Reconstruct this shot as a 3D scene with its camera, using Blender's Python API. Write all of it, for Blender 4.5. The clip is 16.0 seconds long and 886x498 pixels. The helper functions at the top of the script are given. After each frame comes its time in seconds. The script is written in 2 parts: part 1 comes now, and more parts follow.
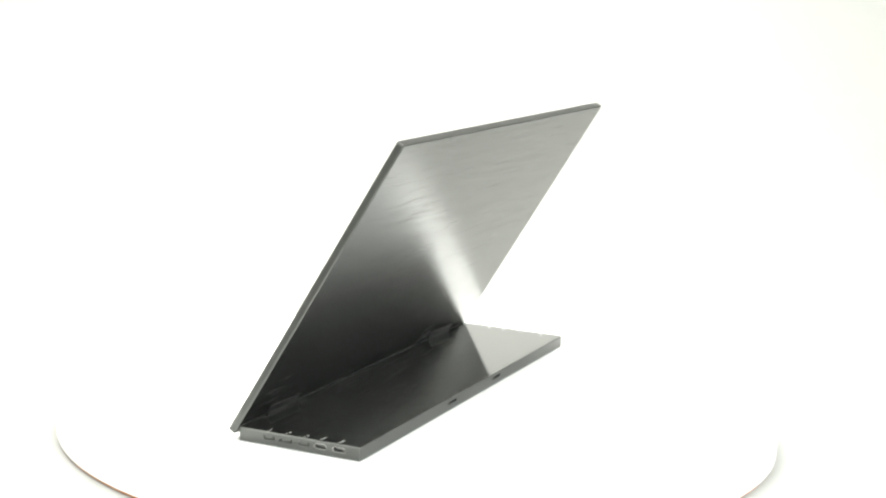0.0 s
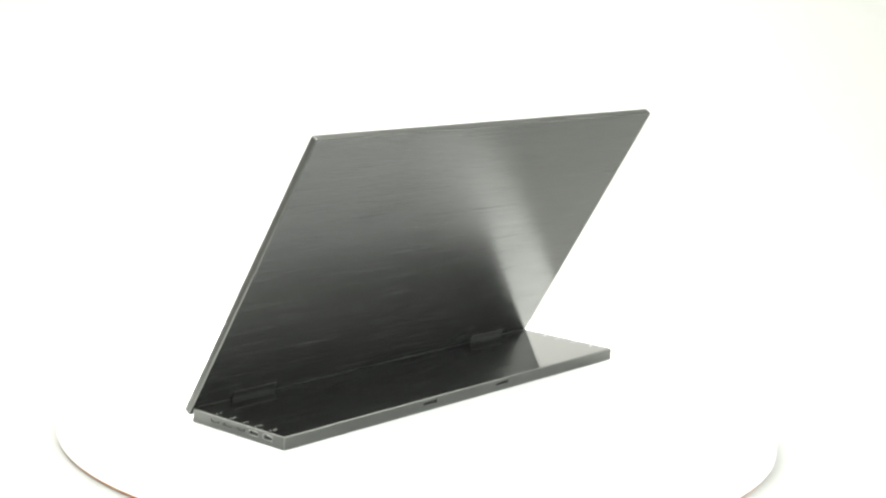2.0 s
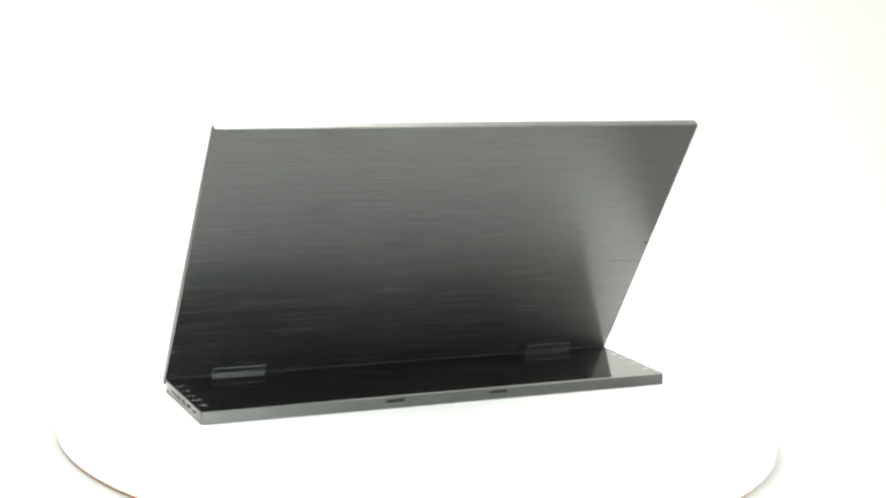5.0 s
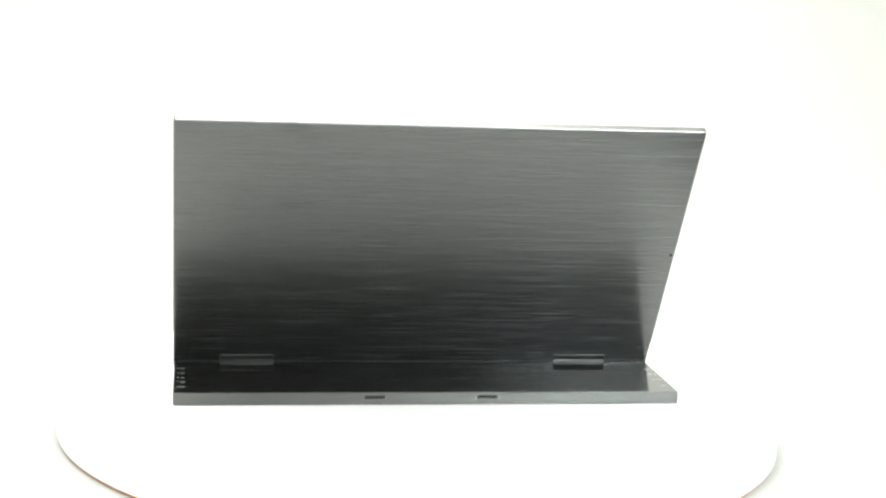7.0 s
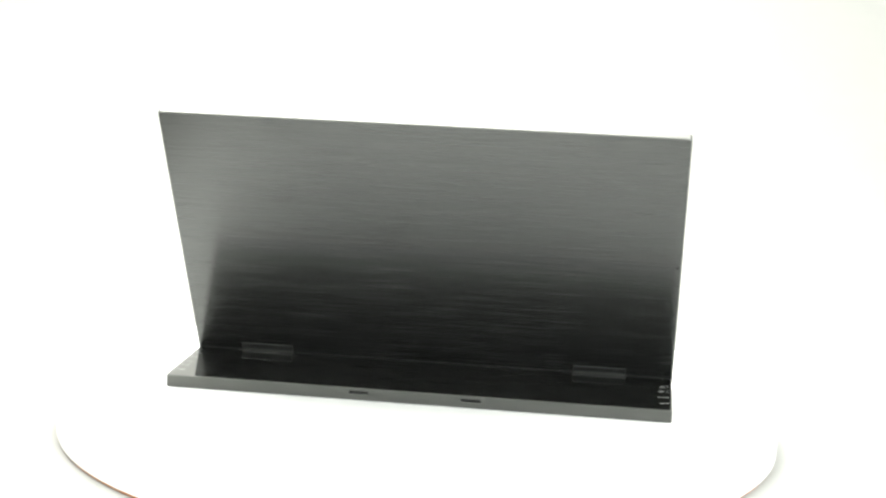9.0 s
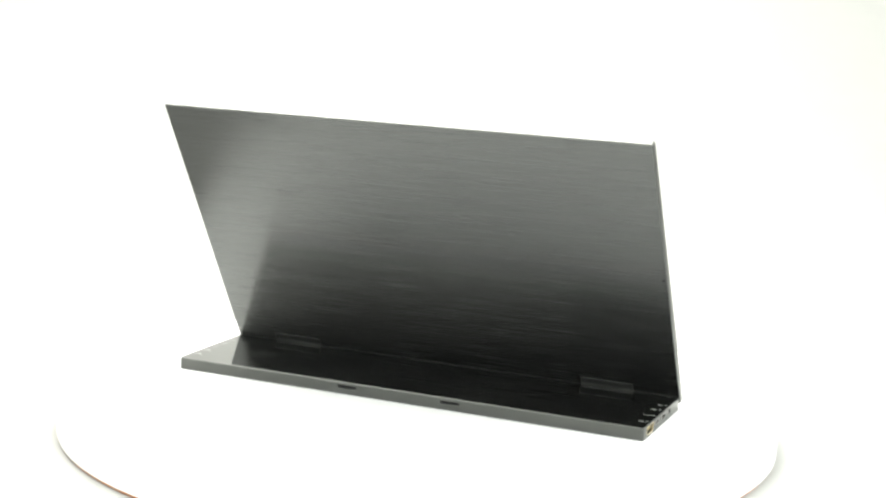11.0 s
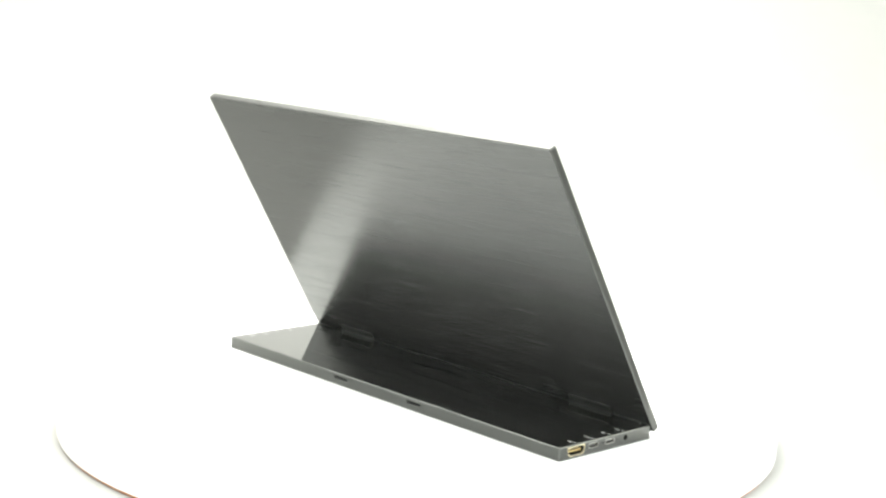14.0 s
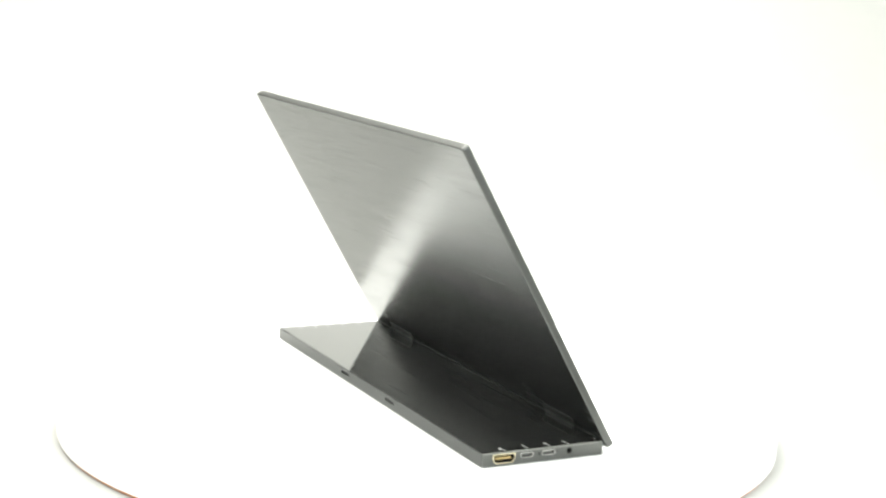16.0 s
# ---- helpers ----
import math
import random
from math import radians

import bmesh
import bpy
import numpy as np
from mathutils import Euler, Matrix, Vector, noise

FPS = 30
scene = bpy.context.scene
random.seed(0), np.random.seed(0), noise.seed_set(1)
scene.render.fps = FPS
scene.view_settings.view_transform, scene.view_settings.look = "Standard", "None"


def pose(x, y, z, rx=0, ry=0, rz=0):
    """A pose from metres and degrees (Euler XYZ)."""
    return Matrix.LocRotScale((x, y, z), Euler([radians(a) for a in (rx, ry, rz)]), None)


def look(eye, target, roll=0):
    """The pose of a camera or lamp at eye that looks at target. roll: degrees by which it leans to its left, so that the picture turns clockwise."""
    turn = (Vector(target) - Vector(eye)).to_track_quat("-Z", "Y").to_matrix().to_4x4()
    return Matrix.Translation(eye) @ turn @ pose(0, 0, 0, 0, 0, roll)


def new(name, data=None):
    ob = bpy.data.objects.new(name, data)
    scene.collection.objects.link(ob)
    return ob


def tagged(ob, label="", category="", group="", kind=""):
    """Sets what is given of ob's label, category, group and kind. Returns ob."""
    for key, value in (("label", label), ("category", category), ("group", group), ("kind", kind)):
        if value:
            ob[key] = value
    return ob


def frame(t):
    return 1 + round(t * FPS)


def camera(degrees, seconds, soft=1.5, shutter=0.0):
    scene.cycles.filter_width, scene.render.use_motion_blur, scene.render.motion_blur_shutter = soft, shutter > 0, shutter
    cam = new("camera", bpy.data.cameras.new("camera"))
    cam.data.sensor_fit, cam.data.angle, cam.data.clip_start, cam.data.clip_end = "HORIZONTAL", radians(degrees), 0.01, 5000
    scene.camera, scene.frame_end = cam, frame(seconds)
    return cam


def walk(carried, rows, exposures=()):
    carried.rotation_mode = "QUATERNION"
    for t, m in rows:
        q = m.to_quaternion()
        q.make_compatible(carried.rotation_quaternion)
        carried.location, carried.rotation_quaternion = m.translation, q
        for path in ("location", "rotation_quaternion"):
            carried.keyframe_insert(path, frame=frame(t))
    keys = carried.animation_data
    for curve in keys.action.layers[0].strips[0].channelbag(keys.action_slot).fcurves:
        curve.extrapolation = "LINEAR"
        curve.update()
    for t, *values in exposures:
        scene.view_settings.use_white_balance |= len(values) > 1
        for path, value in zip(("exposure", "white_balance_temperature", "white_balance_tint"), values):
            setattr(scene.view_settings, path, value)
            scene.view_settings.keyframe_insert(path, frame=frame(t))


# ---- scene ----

# ---- camera: on a tripod, it stands still ----
cam = camera(30.71, 16.0, soft=2.5)
STAND = pose(0, -1.14494, 0.30969, 0, 0, -0.674) @ pose(0, 0, 0, 79.796, 0, 0) @ pose(0, 0, 0, 0, 0, 2.247)
walk(cam, [(0.0, STAND), (16.0, STAND)], exposures=[(0.0, 0.0), (16.0, 0.0)])


# ---- light: white photo studio, softboxes overhead, on each side and in front, a lamp beside the camera, lights on the backdrop ----
world = bpy.data.worlds.new("studio_world")
scene.world = world
world.use_nodes = True
world.node_tree.nodes["Background"].inputs["Color"].default_value = (0.95, 1.0, 0.96, 1)
world.node_tree.nodes["Background"].inputs["Strength"].default_value = 0.3


def softbox(name, eye, target, wide, high, watts, colour=(1.0, 1.0, 0.935)):
    lamp = bpy.data.lights.new(name, "AREA")
    lamp.shape, lamp.size, lamp.size_y, lamp.energy, lamp.color = "RECTANGLE", wide, high, watts, colour
    ob = new(name, lamp)
    ob.matrix_world = look(eye, target)
    return ob


softbox("overhead_softbox", (-0.30, 0.58, 1.6), (-0.1, 0.15, 0), 1.2, 1.5, 84)
softbox("side_softbox_west", (-1.6, 0.2, 2.0), (0, 0.0, 0.05), 1.7, 1.5, 44)
softbox("side_softbox_east", (1.6, 0.2, 2.0), (0, 0.0, 0.05), 1.7, 1.5, 46)
softbox("front_softbox", (-0.4, -2.2, 1.0), (0, 0, 0), 3.6, 1.8, 15)
softbox("front_lamp", (1.0, -1.85, 0.75), (0, 0, 0.1), 0.34, 0.6, 50, (0.90, 0.97, 1.0))
softbox("backdrop_light", (0.45, 0.9, 2.5), (0.45, 2.1, 0.7), 3.8, 0.5, 41)


# ---- materials ----
def material(name, colour, rough=0.5, metal=0.0):
    m = bpy.data.materials.new(name)
    m.use_nodes = True
    b = m.node_tree.nodes["Principled BSDF"]
    b.inputs["Base Color"].default_value = (*colour, 1)
    b.inputs["Roughness"].default_value = rough
    b.inputs["Metallic"].default_value = metal
    return m


def node(m, kind, **values):
    n = m.node_tree.nodes.new(kind)
    for key, value in values.items():
        n.inputs[key].default_value = value
    return n


def link(m, a, b):
    m.node_tree.links.new(a, b)


def shader(m):
    return m.node_tree.nodes["Principled BSDF"]


def noise_at(m, scale, stretch, detail=4.0):
    """Noise over the object's own coordinates, stretched along its axes."""
    co = node(m, "ShaderNodeTexCoord")
    mp = node(m, "ShaderNodeMapping", Scale=stretch)
    n = node(m, "ShaderNodeTexNoise", Scale=scale, Detail=detail)
    link(m, co.outputs["Object"], mp.inputs["Vector"])
    link(m, mp.outputs["Vector"], n.inputs["Vector"])
    return n.outputs["Fac"]


def ramp(m, source, low, high, a, b):
    r = node(m, "ShaderNodeMapRange")
    for key, value in (("From Min", low), ("From Max", high), ("To Min", a), ("To Max", b)):
        r.inputs[key].default_value = value
    link(m, source, r.inputs["Value"])
    return r.outputs["Result"]


def mixed(m, fac, a, b):
    x = m.node_tree.nodes.new("ShaderNodeMix")
    x.data_type = "RGBA"
    x.inputs["A"].default_value, x.inputs["B"].default_value = (*a, 1), (*b, 1)
    link(m, fac, x.inputs["Factor"])
    return x.outputs["Result"]


def add(m, a, b):
    n = m.node_tree.nodes.new("ShaderNodeMath")
    n.operation = "ADD"
    link(m, a, n.inputs[0])
    link(m, b, n.inputs[1])
    return n.outputs["Value"]


def bump(m, source, strength, distance):
    n = node(m, "ShaderNodeBump", Strength=strength, Distance=distance)
    link(m, source, n.inputs["Height"])
    link(m, n.outputs["Normal"], shader(m).inputs["Normal"])
    link(m, n.outputs["Normal"], shader(m).inputs["Coat Normal"])


def brushed(name, dark, light, rough, spread, aniso, streaks, relief, coat, coat_rough, rim, scratch=0.0):
    """Metal brushed along x: it scatters across the strokes, by the uv map's u. scratch: the share of coarse strokes that scatter widely."""
    m = material(name, dark, rough, 1.0)
    b = shader(m)
    fine = noise_at(m, 1.0, (9, 2600, 2600), 2.0)
    wide = noise_at(m, 1.0, (6, 900, 900), 3.0)
    smudge = noise_at(m, 17.0, (1, 1, 1), 5.0)
    grain = m.node_tree.nodes.new("ShaderNodeMix")
    grain.data_type, grain.blend_type = "RGBA", "MULTIPLY"
    grain.inputs["B"].default_value = (0.80, 0.80, 0.80, 1)
    link(m, ramp(m, smudge, 0.60, 0.72, 0.0, 1.0), grain.inputs["Factor"])
    link(m, mixed(m, ramp(m, wide, 0.35, 0.7, 0, 1), dark, light), grain.inputs["A"])
    link(m, grain.outputs["Result"], b.inputs["Base Color"])
    r = add(m, ramp(m, fine, 0.3, 0.7, rough - spread, rough + spread), ramp(m, smudge, 0.45, 0.75, 0.0, 0.025))
    link(m, add(m, r, ramp(m, wide, 0.3, 0.7, -streaks, streaks)), b.inputs["Roughness"])
    b.inputs["Anisotropic"].default_value = aniso
    b.inputs["Specular Tint"].default_value = (rim, rim, rim, 1)
    b.inputs["Coat Weight"].default_value, b.inputs["Coat Roughness"].default_value = coat, coat_rough
    t = m.node_tree.nodes.new("ShaderNodeTangent")
    t.direction_type, t.uv_map = "UV_MAP", "grain"
    link(m, t.outputs["Tangent"], b.inputs["Tangent"])
    bump(m, add(m, fine, wide), relief, 0.0002)
    if scratch:
        # coarse strokes among the fine ones, which throw light far up and down
        coarse = node(m, "ShaderNodeBsdfPrincipled", Roughness=0.40, Metallic=1.0, Anisotropic=1.0)
        coarse.inputs["Base Color"].default_value = (0.138, 0.143, 0.145, 1)
        coarse.inputs["Specular Tint"].default_value = (rim, rim, rim, 1)
        link(m, t.outputs["Tangent"], coarse.inputs["Tangent"])
        lines = add(m, noise_at(m, 1.0, (9, 3000, 3000), 2.0), noise_at(m, 1.0, (18, 1700, 1700), 1.0))
        mix = m.node_tree.nodes.new("ShaderNodeMixShader")
        link(m, ramp(m, lines, 1.04, 1.36, 0.0, scratch), mix.inputs["Fac"])
        link(m, b.outputs["BSDF"], mix.inputs[1])
        link(m, coarse.outputs["BSDF"], mix.inputs[2])
        link(m, mix.outputs["Shader"], m.node_tree.nodes["Material Output"].inputs["Surface"])
    return m


def satin(name, colour, rough, metal):
    m = material(name, colour, rough, metal)
    grain = noise_at(m, 2600.0, (1, 1, 1), 2.0)
    wear = noise_at(m, 60.0, (1, 1, 1), 4.0)
    b = shader(m)
    link(m, mixed(m, ramp(m, wear, 0.3, 0.7, 0, 1), tuple(c * 0.96 for c in colour), tuple(c * 1.04 for c in colour)), b.inputs["Base Color"])
    link(m, ramp(m, wear, 0.3, 0.7, rough - 0.015, rough + 0.015), b.inputs["Roughness"])
    bump(m, grain, 0.04, 0.0001)
    return m


def paper(name, colour, rough, size, relief):
    m = material(name, colour, rough)
    mottle = noise_at(m, size, (1, 1, 1), 5.0)
    link(m, mixed(m, ramp(m, mottle, 0.3, 0.7, 0, 1), tuple(c * 0.985 for c in colour), colour), shader(m).inputs["Base Color"])
    bump(m, mottle, relief, 0.0005)
    return m


LID = brushed("dark_brushed_metal", (0.072, 0.075, 0.073), (0.079, 0.082, 0.080), 0.247, 0.012, 0.92, 0.007, 0.03, 0.16, 0.24, 0.95, 0.38)
shader(LID).inputs["Metallic"].default_value = 0.97
DECK = brushed("black_brushed_metal", (0.060, 0.062, 0.058), (0.066, 0.068, 0.064), 0.085, 0.010, 0.4, 0.006, 0.02, 1.0, 0.05, 1.0)
shader(DECK).inputs["Coat IOR"].default_value = 1.65
EDGE = satin("grey_anodised_edge", (0.098, 0.101, 0.096), 0.35, 1.0)
SOFT_EDGE = satin("dull_chamfer", (0.13, 0.133, 0.127), 0.34, 1.0)
HINGE = satin("grey_hinge_cover", (0.080, 0.082, 0.079), 0.40, 0.95)
BEVEL = satin("grey_hinge_bevel", (0.048, 0.050, 0.048), 0.36, 0.95)
SHELL = satin("dark_anodised_shell", (0.088, 0.090, 0.086), 0.34, 0.9)
GLASS = material("black_screen_glass", (0.012, 0.012, 0.013), 0.08)
DARK = satin("black_plastic", (0.010, 0.010, 0.010), 0.6, 0.0)
shader(DARK).inputs["Specular IOR Level"].default_value = 0.12
STEEL = satin("nickel_plated_shell", (0.45, 0.445, 0.43), 0.30, 1.0)
GOLD = satin("gold_plated_shell", (0.90, 0.80, 0.55), 0.28, 1.0)
BRASS = satin("dull_brass", (0.38, 0.29, 0.13), 0.4, 0.9)
INK = material("white_print", (0.42, 0.42, 0.41), 0.6)
WHITE = paper("white_laminate", (0.88, 0.885, 0.875), 0.18, 40.0, 0.02)
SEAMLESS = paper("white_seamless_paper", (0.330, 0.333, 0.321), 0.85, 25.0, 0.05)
PAINT = paper("white_studio_paint", (0.80, 0.80, 0.79), 0.7, 6.0, 0.1)
WOOD = satin("brown_wood_edge", (0.60, 0.22, 0.07), 0.3, 0.0)


# ---- mesh helpers ----
def part(name, bm, mat, parent=None, label="", smooth=False):
    me = bpy.data.meshes.new(name)
    bmesh.ops.recalc_face_normals(bm, faces=bm.faces)
    for f in bm.faces:
        f.smooth = smooth
    bm.to_mesh(me)
    bm.free()
    for one in mat if isinstance(mat, tuple) else (mat,):
        me.materials.append(one)
    ob = new(name, me)
    ob.parent = parent
    return tagged(ob, label)


def rounded(x0, x1, y0, y1, r, n=5):
    """Corner-rounded rectangle, counter-clockwise."""
    out = []
    for cx, cy, a in ((x1 - r, y1 - r, 0), (x0 + r, y1 - r, 90), (x0 + r, y0 + r, 180), (x1 - r, y0 + r, 270)):
        for i in range(n + 1):
            b = radians(a + 90 * i / n)
            out.append((cx + r * math.cos(b), cy + r * math.sin(b)))
    return out


def slab(x0, x1, y0, y1, r, layers, n=5):
    """Rounded plate from layers (height, inset), bottom to top. Material 1 on the uppermost sloping ring, 2 on the top."""
    bm = bmesh.new()
    rings = []
    for z, inset in layers:
        rr = max(r - inset, 0.0002)
        rings.append([bm.verts.new((x, y, z)) for x, y in rounded(x0 + inset, x1 - inset, y0 + inset, y1 - inset, rr, n)])
    count = len(rings[0])
    for k, (a, b) in enumerate(zip(rings, rings[1:])):
        for i in range(count):
            f = bm.faces.new((a[i], a[(i + 1) % count], b[(i + 1) % count], b[i]))
            f.material_index = 1 if k == len(rings) - 2 else 0
    bm.faces.new(list(reversed(rings[0])))
    bm.faces.new(rings[-1]).material_index = 2
    return bm


def turned(bm, m):
    bmesh.ops.transform(bm, matrix=m, verts=bm.verts)
    return bm


def box(x0, x1, y0, y1, z0, z1, edge=0.0):
    bm = bmesh.new()
    bmesh.ops.create_cube(bm, size=1)
    turned(bm, Matrix.Translation(((x0 + x1) / 2, (y0 + y1) / 2, (z0 + z1) / 2)) @ Matrix.Diagonal((x1 - x0, y1 - y0, z1 - z0, 1)))
    if edge:
        bmesh.ops.bevel(bm, geom=bm.edges, offset=edge, segments=2, affect="EDGES", profile=0.5)
    return bm


def extruded(outline, depth):
    """A plate from an outline in the xy plane, from z = 0 up to depth."""
    bm = bmesh.new()
    a = [bm.verts.new((x, y, 0)) for x, y in outline]
    b = [bm.verts.new((x, y, depth)) for x, y in outline]
    bm.faces.new(list(reversed(a)))
    bm.faces.new(b)
    for i in range(len(a)):
        j = (i + 1) % len(a)
        bm.faces.new((a[i], a[j], b[j], b[i]))
    return bm


def ring(outer, inner, depth):
    """A tube between two outlines of as many points, from z = 0 up to depth."""
    bm = bmesh.new()
    loops = [[bm.verts.new((x, y, z)) for x, y in o] for o, z in ((outer, 0), (outer, depth), (inner, depth), (inner, 0))]
    count = len(outer)
    for k in range(4):
        a, b = loops[k], loops[(k + 1) % 4]
        for i in range(count):
            j = (i + 1) % count
            bm.faces.new((a[i], a[j], b[j], b[i]))
    return bm


def shrunk(outline, d):
    cx = sum(p[0] for p in outline) / len(outline)
    cy = sum(p[1] for p in outline) / len(outline)
    hx = max(abs(p[0] - cx) for p in outline)
    hy = max(abs(p[1] - cy) for p in outline)
    return [(cx + (x - cx) * (hx - d) / hx, cy + (y - cy) * (hy - d) / hy) for x, y in outline]


def grain_map(ob, along):
    """The uv map that tells the brushed metal which way lies across its strokes."""
    me = ob.data
    uv = me.uv_layers.new(name="grain")
    for loop in me.loops:
        co = me.vertices[loop.vertex_index].co
        uv.data[loop.index].uv = (co.dot(Vector(along)) * 5, co.x * 5)


def carve(ob, cutters):
    """Cut holes into a mesh with one joined cutter, and leave the cutter behind."""
    joined = bmesh.new()
    for bm in cutters:
        bmesh.ops.recalc_face_normals(bm, faces=bm.faces)
        made = bpy.data.meshes.new("cutter")
        bm.to_mesh(made)
        bm.free()
        joined.from_mesh(made)
        bpy.data.meshes.remove(made)
    tool = part("cutter", joined, DARK)
    mod = ob.modifiers.new("hole", "BOOLEAN")
    mod.operation, mod.solver, mod.object = "DIFFERENCE", "FAST", tool
    bpy.context.view_layer.update()
    made = bpy.data.meshes.new_from_object(ob.evaluated_get(bpy.context.evaluated_depsgraph_get()))
    ob.modifiers.clear()
    ob.data = made
    bpy.data.objects.remove(tool)


# ---- the setting: seamless paper sweep in a closed white studio ----
FLOOR = -0.0276


def sweep():
    bm = bmesh.new()
    line = [(-2.3, FLOOR), (-1.0, FLOOR), (0.0, FLOOR), (1.2, FLOOR)]
    for i in range(1, 17):
        a = radians(90 * i / 16)
        line.append((1.2 + 0.9 * math.sin(a), FLOOR + 0.9 - 0.9 * math.cos(a)))
    line.append((2.1, 2.6))
    rows = [[bm.verts.new((x, y, z - d)) for y, z in line] for x, d in ((-2.4, 0), (2.4, 0))]
    for i in range(len(line) - 1):
        bm.faces.new((rows[0][i], rows[1][i], rows[1][i + 1], rows[0][i + 1]))
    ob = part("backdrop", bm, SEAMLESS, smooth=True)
    mod = ob.modifiers.new("paper", "SOLIDIFY")
    mod.thickness, mod.offset = 0.0015, -1.0
    return tagged(ob, "white seamless paper sweep under and behind the turntable", "backdrop", kind="structure")


def studio():
    for name, size in (("floor", (-2.6, 2.6, -2.6, 2.5, FLOOR - 0.10, FLOOR - 0.0016)), ("ceiling", (-2.6, 2.6, -2.6, 2.5, 2.8, 2.9)),
                       ("wall_north", (-2.6, 2.6, 2.4, 2.5, FLOOR - 0.0016, 2.8)), ("wall_south", (-2.6, 2.6, -2.6, -2.5, FLOOR - 0.0016, 2.8)),
                       ("wall_west", (-2.6, -2.5, -2.5, 2.4, FLOOR - 0.0016, 2.8)), ("wall_east", (2.5, 2.6, -2.5, 2.4, FLOOR - 0.0016, 2.8))):
        tagged(part(name, box(*size), PAINT), "plain white painted studio surface", name.split("_")[0], kind="structure")


# ---- the turntable ----
def disc(r, layers, n=160):
    """A round plate from layers (height, inset), bottom to top."""
    bm = bmesh.new()
    rings = [[bm.verts.new(((r - i) * math.cos(math.tau * k / n), (r - i) * math.sin(math.tau * k / n), z)) for k in range(n)] for z, i in layers]
    for a, b in zip(rings, rings[1:]):
        for k in range(n):
            bm.faces.new((a[k], a[(k + 1) % n], b[(k + 1) % n], b[k]))
    bm.faces.new(list(reversed(rings[0])))
    bm.faces.new(rings[-1])
    return bm


def turntable():
    thing = new("turntable")
    tagged(thing, "round white turntable with thin brown lower edge on white paper", "turntable")
    part("platter", disc(0.2587, [(-0.0237, 0.0), (-0.0020, 0.0), (-0.0012, 0.0003), (-0.0008, 0.0012)]), WHITE, thing, "white laminated platter")
    part("edge_band", disc(0.2568, [(FLOOR + 0.0002, 0.0), (-0.0237, 0.0)]), WOOD, thing, "thin brown wooden edge band")
    return thing


# ---- the folding portable monitor ----
HALF, DEPTH, THICK = 0.1805, 0.0893, 0.0081
LEAN = 59.78
LENGTH, COVER = 0.2216, 0.0049


def pill(wide, high, n=6):
    return rounded(-wide / 2, wide / 2, -high / 2, high / 2, high / 2 - 0.0001, n)


def on_side(side, y, z, inset=0.0):
    """The pose of a plate that lies in a side face of the base, its z pointing outwards, its x along the base's depth."""
    return Matrix.Translation((side * (HALF - inset), y, z)) @ Matrix(((0, 0, side, 0), (side, 0, 0, 0), (0, 1, 0, 0), (0, 0, 0, 1)))


def hdmi_outline(w, h):
    return [(w / 2, h / 2), (-w / 2, h / 2), (-w / 2, -h * 0.12), (-w * 0.36, -h / 2), (w * 0.36, -h / 2), (w / 2, -h * 0.12)]


def port(thing, name, side, y, z, outline, wall, shell, tongue, tongue_mat, label):
    """A socket: bright lip in the hole, dark liner and floor behind it, tongue in the middle."""
    socket = part(name, turned(ring(outline, shrunk(outline, wall), 0.0009), on_side(side, y, z, 0.0008)), shell, thing, label)
    inner = shrunk(outline, 0.00005)
    part("liner", turned(ring(inner, shrunk(outline, wall), 0.0046), on_side(side, y, z, 0.0056)), DARK, socket)
    part("socket_floor", turned(extruded(inner, 0.0004), on_side(side, y, z, 0.0059)), DARK, socket)
    w, h = tongue
    part("tongue", turned(extruded(rounded(-w / 2, w / 2, -h / 2, h / 2, h * 0.3, 2), 0.0044), on_side(side, y, z, 0.0055)), tongue_mat, socket)


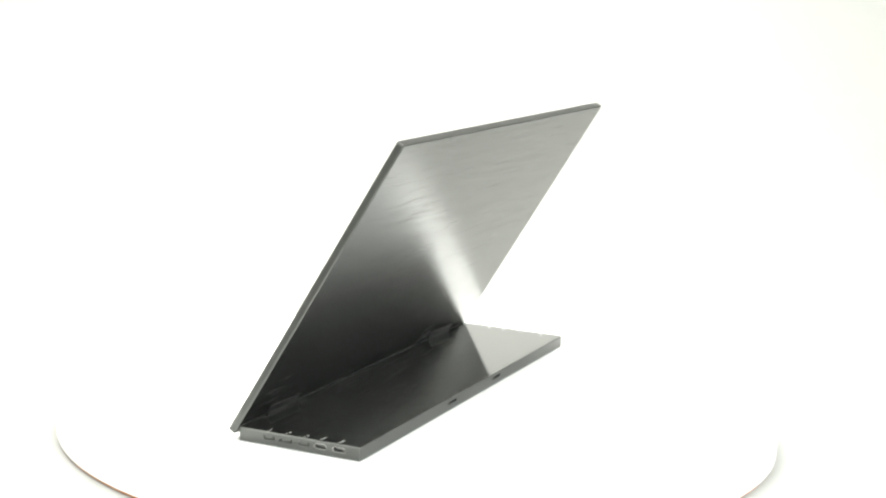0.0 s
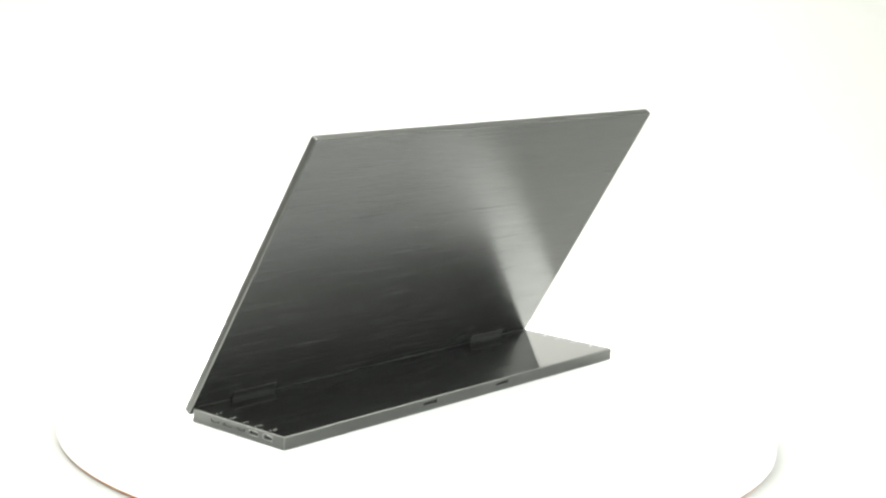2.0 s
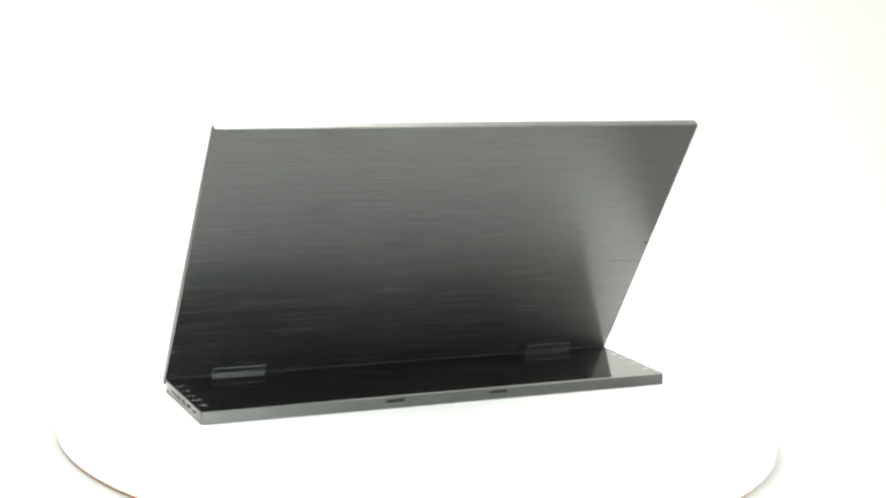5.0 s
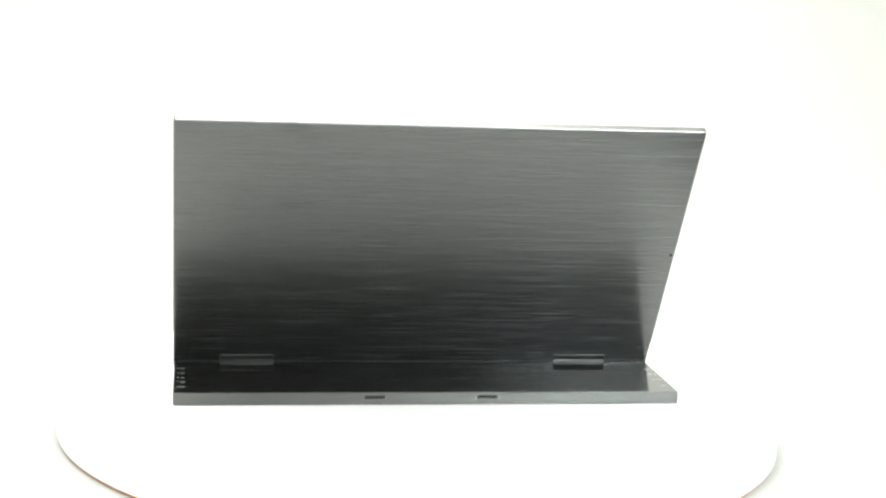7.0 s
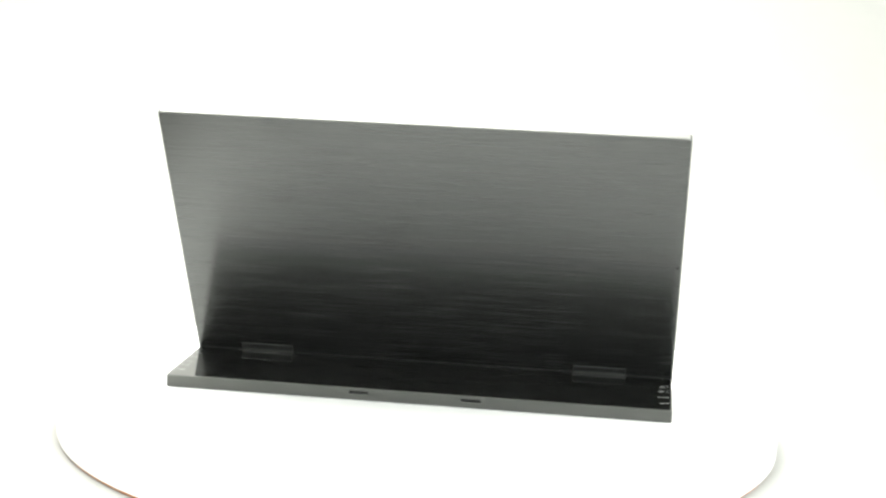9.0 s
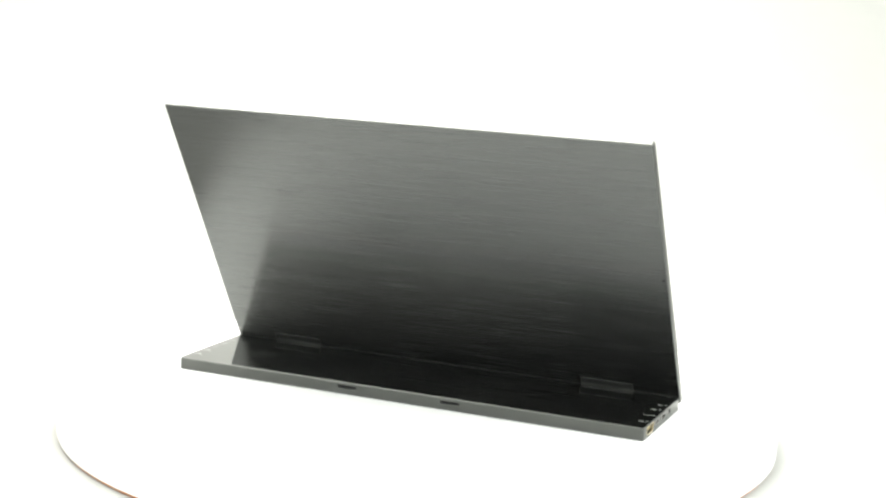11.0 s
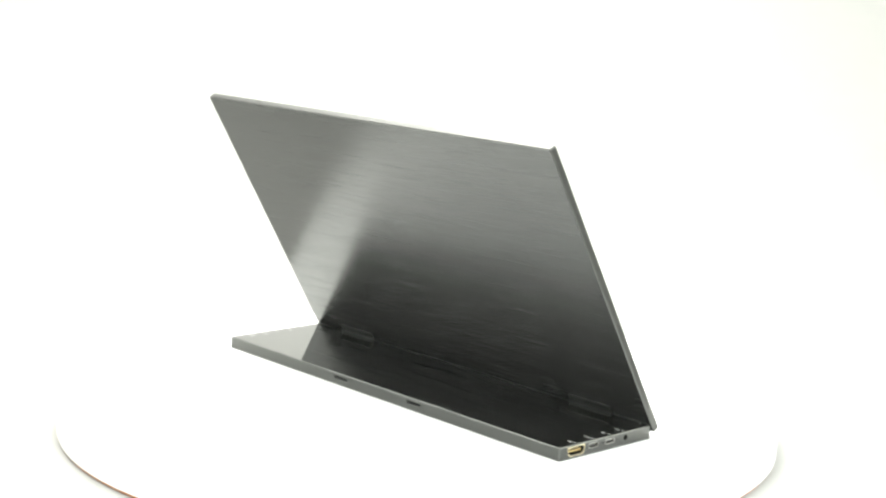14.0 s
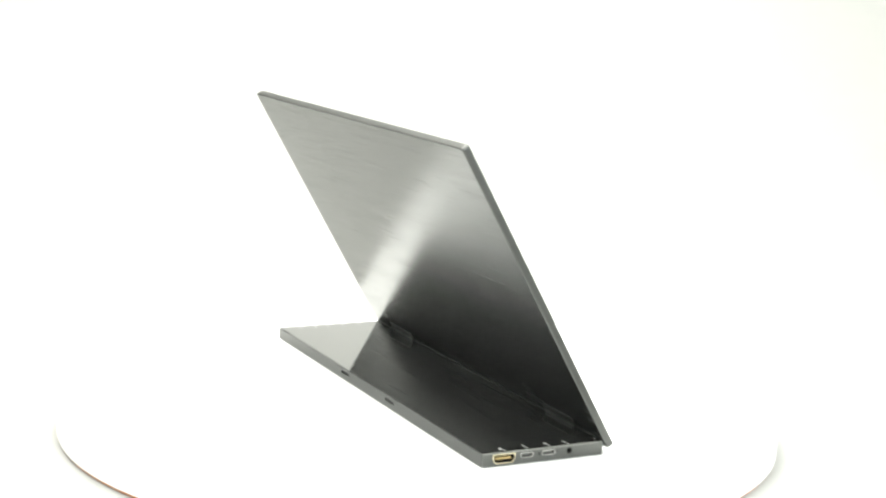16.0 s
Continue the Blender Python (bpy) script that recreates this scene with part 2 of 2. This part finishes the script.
def monitor():
    thing = new("portable_monitor")
    tagged(thing, "folding portable monitor in dark brushed metal standing open on turntable", "monitor")
    body = part("base_body", slab(-HALF, HALF, -DEPTH, -0.0013, 0.0013,
                [(-0.0008, 0.0003), (-0.0004, 0.0), (THICK - 0.0004, 0.0), (THICK, 0.0004)]), (EDGE, SOFT_EDGE, EDGE), thing, "flat grey metal base body")
    holes = []
    left = [(-0.0238, 0.0082), (-0.0365, 0.0082), (-0.0492, 0.0078)]
    sockets = [-0.0608, -0.0741]
    for y, w in left:
        holes.append(turned(extruded(pill(w, 0.0026), 0.004), on_side(-1, y, 0.0046, 0.0030)))
    for y in sockets:
        holes.append(turned(extruded(pill(0.0088, 0.0034), 0.007), on_side(-1, y, 0.0046, 0.0060)))
    for y in (-0.0316, -0.0430):
        holes.append(turned(extruded(pill(0.0010, 0.00098), 0.004), on_side(-1, y, 0.0040, 0.0030)))
    holes.append(turned(extruded(hdmi_outline(0.0158, 0.0062), 0.007), on_side(1, -0.0737, 0.0040, 0.0060)))
    for y in (-0.0574, -0.0417):
        holes.append(turned(extruded(pill(0.0093, 0.0034), 0.007), on_side(1, y, 0.0048, 0.0060)))
    holes.append(turned(extruded(pill(0.0040, 0.00398, 10), 0.009), on_side(1, -0.0266, 0.0045, 0.0080)))
    for y in (-0.0484, -0.0352):
        holes.append(turned(extruded(pill(0.0011, 0.0016 if y < -0.04 else 0.00108), 0.004), on_side(1, y, 0.0047, 0.0030)))
    for x in (-0.0401, 0.0401):
        holes.append(box(x - 0.0070, x + 0.0070, -DEPTH - 0.002, -DEPTH + 0.003, 0.0038, 0.0058))
    carve(body, holes)
    top = part("top_plate", slab(-HALF + 0.0005, HALF - 0.0005, -DEPTH + 0.0005, -0.0014, 0.0010,
               [(THICK - 0.0002, 0.0), (THICK + 0.00010, 0.0), (THICK + 0.00015, 0.00005)]), (DECK, DECK, DECK), thing, "glossy black brushed top plate")
    grain_map(top, (0, 1, 0))
    for x in (-0.0401, 0.0401):
        part("front_slot", box(x - 0.0069, x + 0.0069, -DEPTH + 0.0014, -DEPTH + 0.0029, 0.00385, 0.00575), DARK, thing, "dark slot")
    for y, w in left:
        part("side_button", turned(extruded(pill(w - 0.0016, 0.0020), 0.0023), on_side(-1, y + 0.0006, 0.0047, 0.0029)), EDGE, thing, "recessed grey side button")
    for y in sockets:
        port(thing, "side_socket", -1, y, 0.0046, pill(0.0088, 0.0034), 0.0003, STEEL, (0.0058, 0.0008), EDGE, "small metal socket")
    port(thing, "large_socket", 1, -0.0737, 0.0040, hdmi_outline(0.0158, 0.0062), 0.00045, GOLD, (0.0110, 0.0014), BRASS, "wide gold-plated socket")
    for y in (-0.0574, -0.0417):
        port(thing, "side_socket", 1, y, 0.0048, pill(0.0093, 0.0034), 0.0004, STEEL, (0.0068, 0.0014), EDGE, "small metal socket")
    jack = part("audio_jack", turned(ring(pill(0.0040, 0.00398, 10), pill(0.0034, 0.00338, 10), 0.0070), on_side(1, -0.0266, 0.0045, 0.0070)), DARK, thing, "round black audio jack")
    part("jack_floor", turned(extruded(pill(0.0038, 0.00378, 10), 0.0004), on_side(1, -0.0266, 0.0045, 0.0078)), DARK, jack)

    # printed marks beside the sockets
    marks = [(-0.1771, y, 0.0014, 0.0009) for y in (-0.0217, -0.0350, -0.0482, -0.0597, -0.0728)]
    marks += [(-0.1738, -0.0217, 0.0018, 0.0009), (-0.1737, -0.0354, 0.0024, 0.0011), (-0.1740, -0.0486, 0.0018, 0.0009),
              (-0.1735, -0.0600, 0.0036, 0.0010), (-0.1733, -0.0731, 0.0036, 0.0010)]
    marks += [(0.1774, y, 0.0014, 0.0012) for y in (-0.0719, -0.0557, -0.0398, -0.0262)]
    marks += [(0.1738, -0.0730, 0.0034, 0.0014), (0.1733, -0.0561, 0.0062, 0.0006), (0.1730, -0.0401, 0.0034, 0.0014), (0.1738, -0.0270, 0.0034, 0.0013)]
    for x, y, w, h in marks:
        part("printed_mark", box(x - w / 2, x + w / 2, y - h / 2, y + h / 2, THICK - 0.0001, THICK + 0.00018), INK, thing, "white printed mark")
    part("printed_mark", box(0.1728, 0.1742, -0.0044, -0.0038, THICK - 0.0001, THICK + 0.00018), INK, thing, "white printed mark")

    # hinge: two flat covers on the foot of the upright half, with a narrow bevel where they meet the base
    a = radians(LEAN)
    for x in (-0.1268, 0.1268):
        outline = [(-0.0010, THICK - 0.0004), (-0.0027, THICK - 0.0004), (-0.0027, THICK + 0.0001), (-0.0029, THICK + 0.0022)]
        foot, up, back = Vector((-0.0029, THICK + 0.0022)), Vector((-math.cos(a), math.sin(a))), Vector((math.sin(a), math.cos(a)))
        outline += [tuple(foot + up * 0.0043), tuple(foot + up * 0.0045 + back * 0.0002), tuple(foot + up * 0.0045 + back * 0.0008)]
        bm = extruded(outline, 0.0396)
        bm.faces.ensure_lookup_table()
        bm.faces[4].material_index = 1
        turned(bm, Matrix.Translation((x - 0.0198, 0, 0)) @ Matrix(((0, 0, 1, 0), (1, 0, 0, 0), (0, 1, 0, 0), (0, 0, 0, 1))))
        part("hinge_cover", bm, (HINGE, BEVEL), thing, "flat grey hinge cover with a narrow bevel")

    # the upright half: its local x along the hinge, y up the face, z behind the face
    frame_of = Matrix(((1, 0, 0, 0), (0, -math.cos(a), math.sin(a), -0.0008), (0, math.sin(a), math.cos(a), 0.0076), (0, 0, 0, 1)))
    flip = Matrix.Diagonal((1, 1, -1, 1))
    wide = 0.1813
    part("screen_body", turned(slab(-wide, wide, -0.0056, LENGTH, 0.0017,
               [(-COVER, 0.0), (-0.0006, 0.0), (0.0, 0.0006)]), frame_of @ flip), (SHELL, SOFT_EDGE, SHELL), thing, "thin grey metal screen body")
    lid = part("cover_plate", turned(slab(-wide + 0.0006, wide - 0.0006, -0.0050, LENGTH - 0.0006, 0.0014,
               [(-0.0002, 0.0), (0.00010, 0.0), (0.00015, 0.00005)]), frame_of @ flip), (LID, LID, LID), thing, "dark brushed metal cover plate")
    grain_map(lid, (0, -math.cos(a), math.sin(a)))
    for x0, x1 in ((-0.1790, -0.1466), (-0.1070, 0.1070), (0.1466, 0.1790)):
        part("lower_trim", turned(box(x0, x1, 0.0010, 0.0015, -0.00030, 0.0003, 0.0001), frame_of), HINGE, thing, "thin grey trim line")
    mark = extruded(pill(0.0018, 0.0026, 6), 0.00012)
    part("edge_mark", turned(mark, frame_of @ pose(0.1784, 0.1095, -0.00024)), DARK, thing, "small dark mark near the edge")
    part("screen", turned(box(-wide + 0.006, wide - 0.006, 0.004, LENGTH - 0.006, COVER - 0.0002, COVER + 0.0003), frame_of), GLASS, thing, "black glass screen, switched off")
    return thing


sweep()
studio()
table = turntable()
screen = monitor()


# ---- what moves: the turntable turns steadily and carries the monitor ----
def motions():
    times = [0.5 * i for i in range(33)]
    turns = [(t, pose(0, 0, 0, 0, 0, 65.27 - 8.095 * t - 0.00254 * t * (16 - t))) for t in times]
    walk(table, turns)
    walk(screen, [(t, m @ pose(0.0027, 0.0460, 0)) for t, m in turns])


motions()
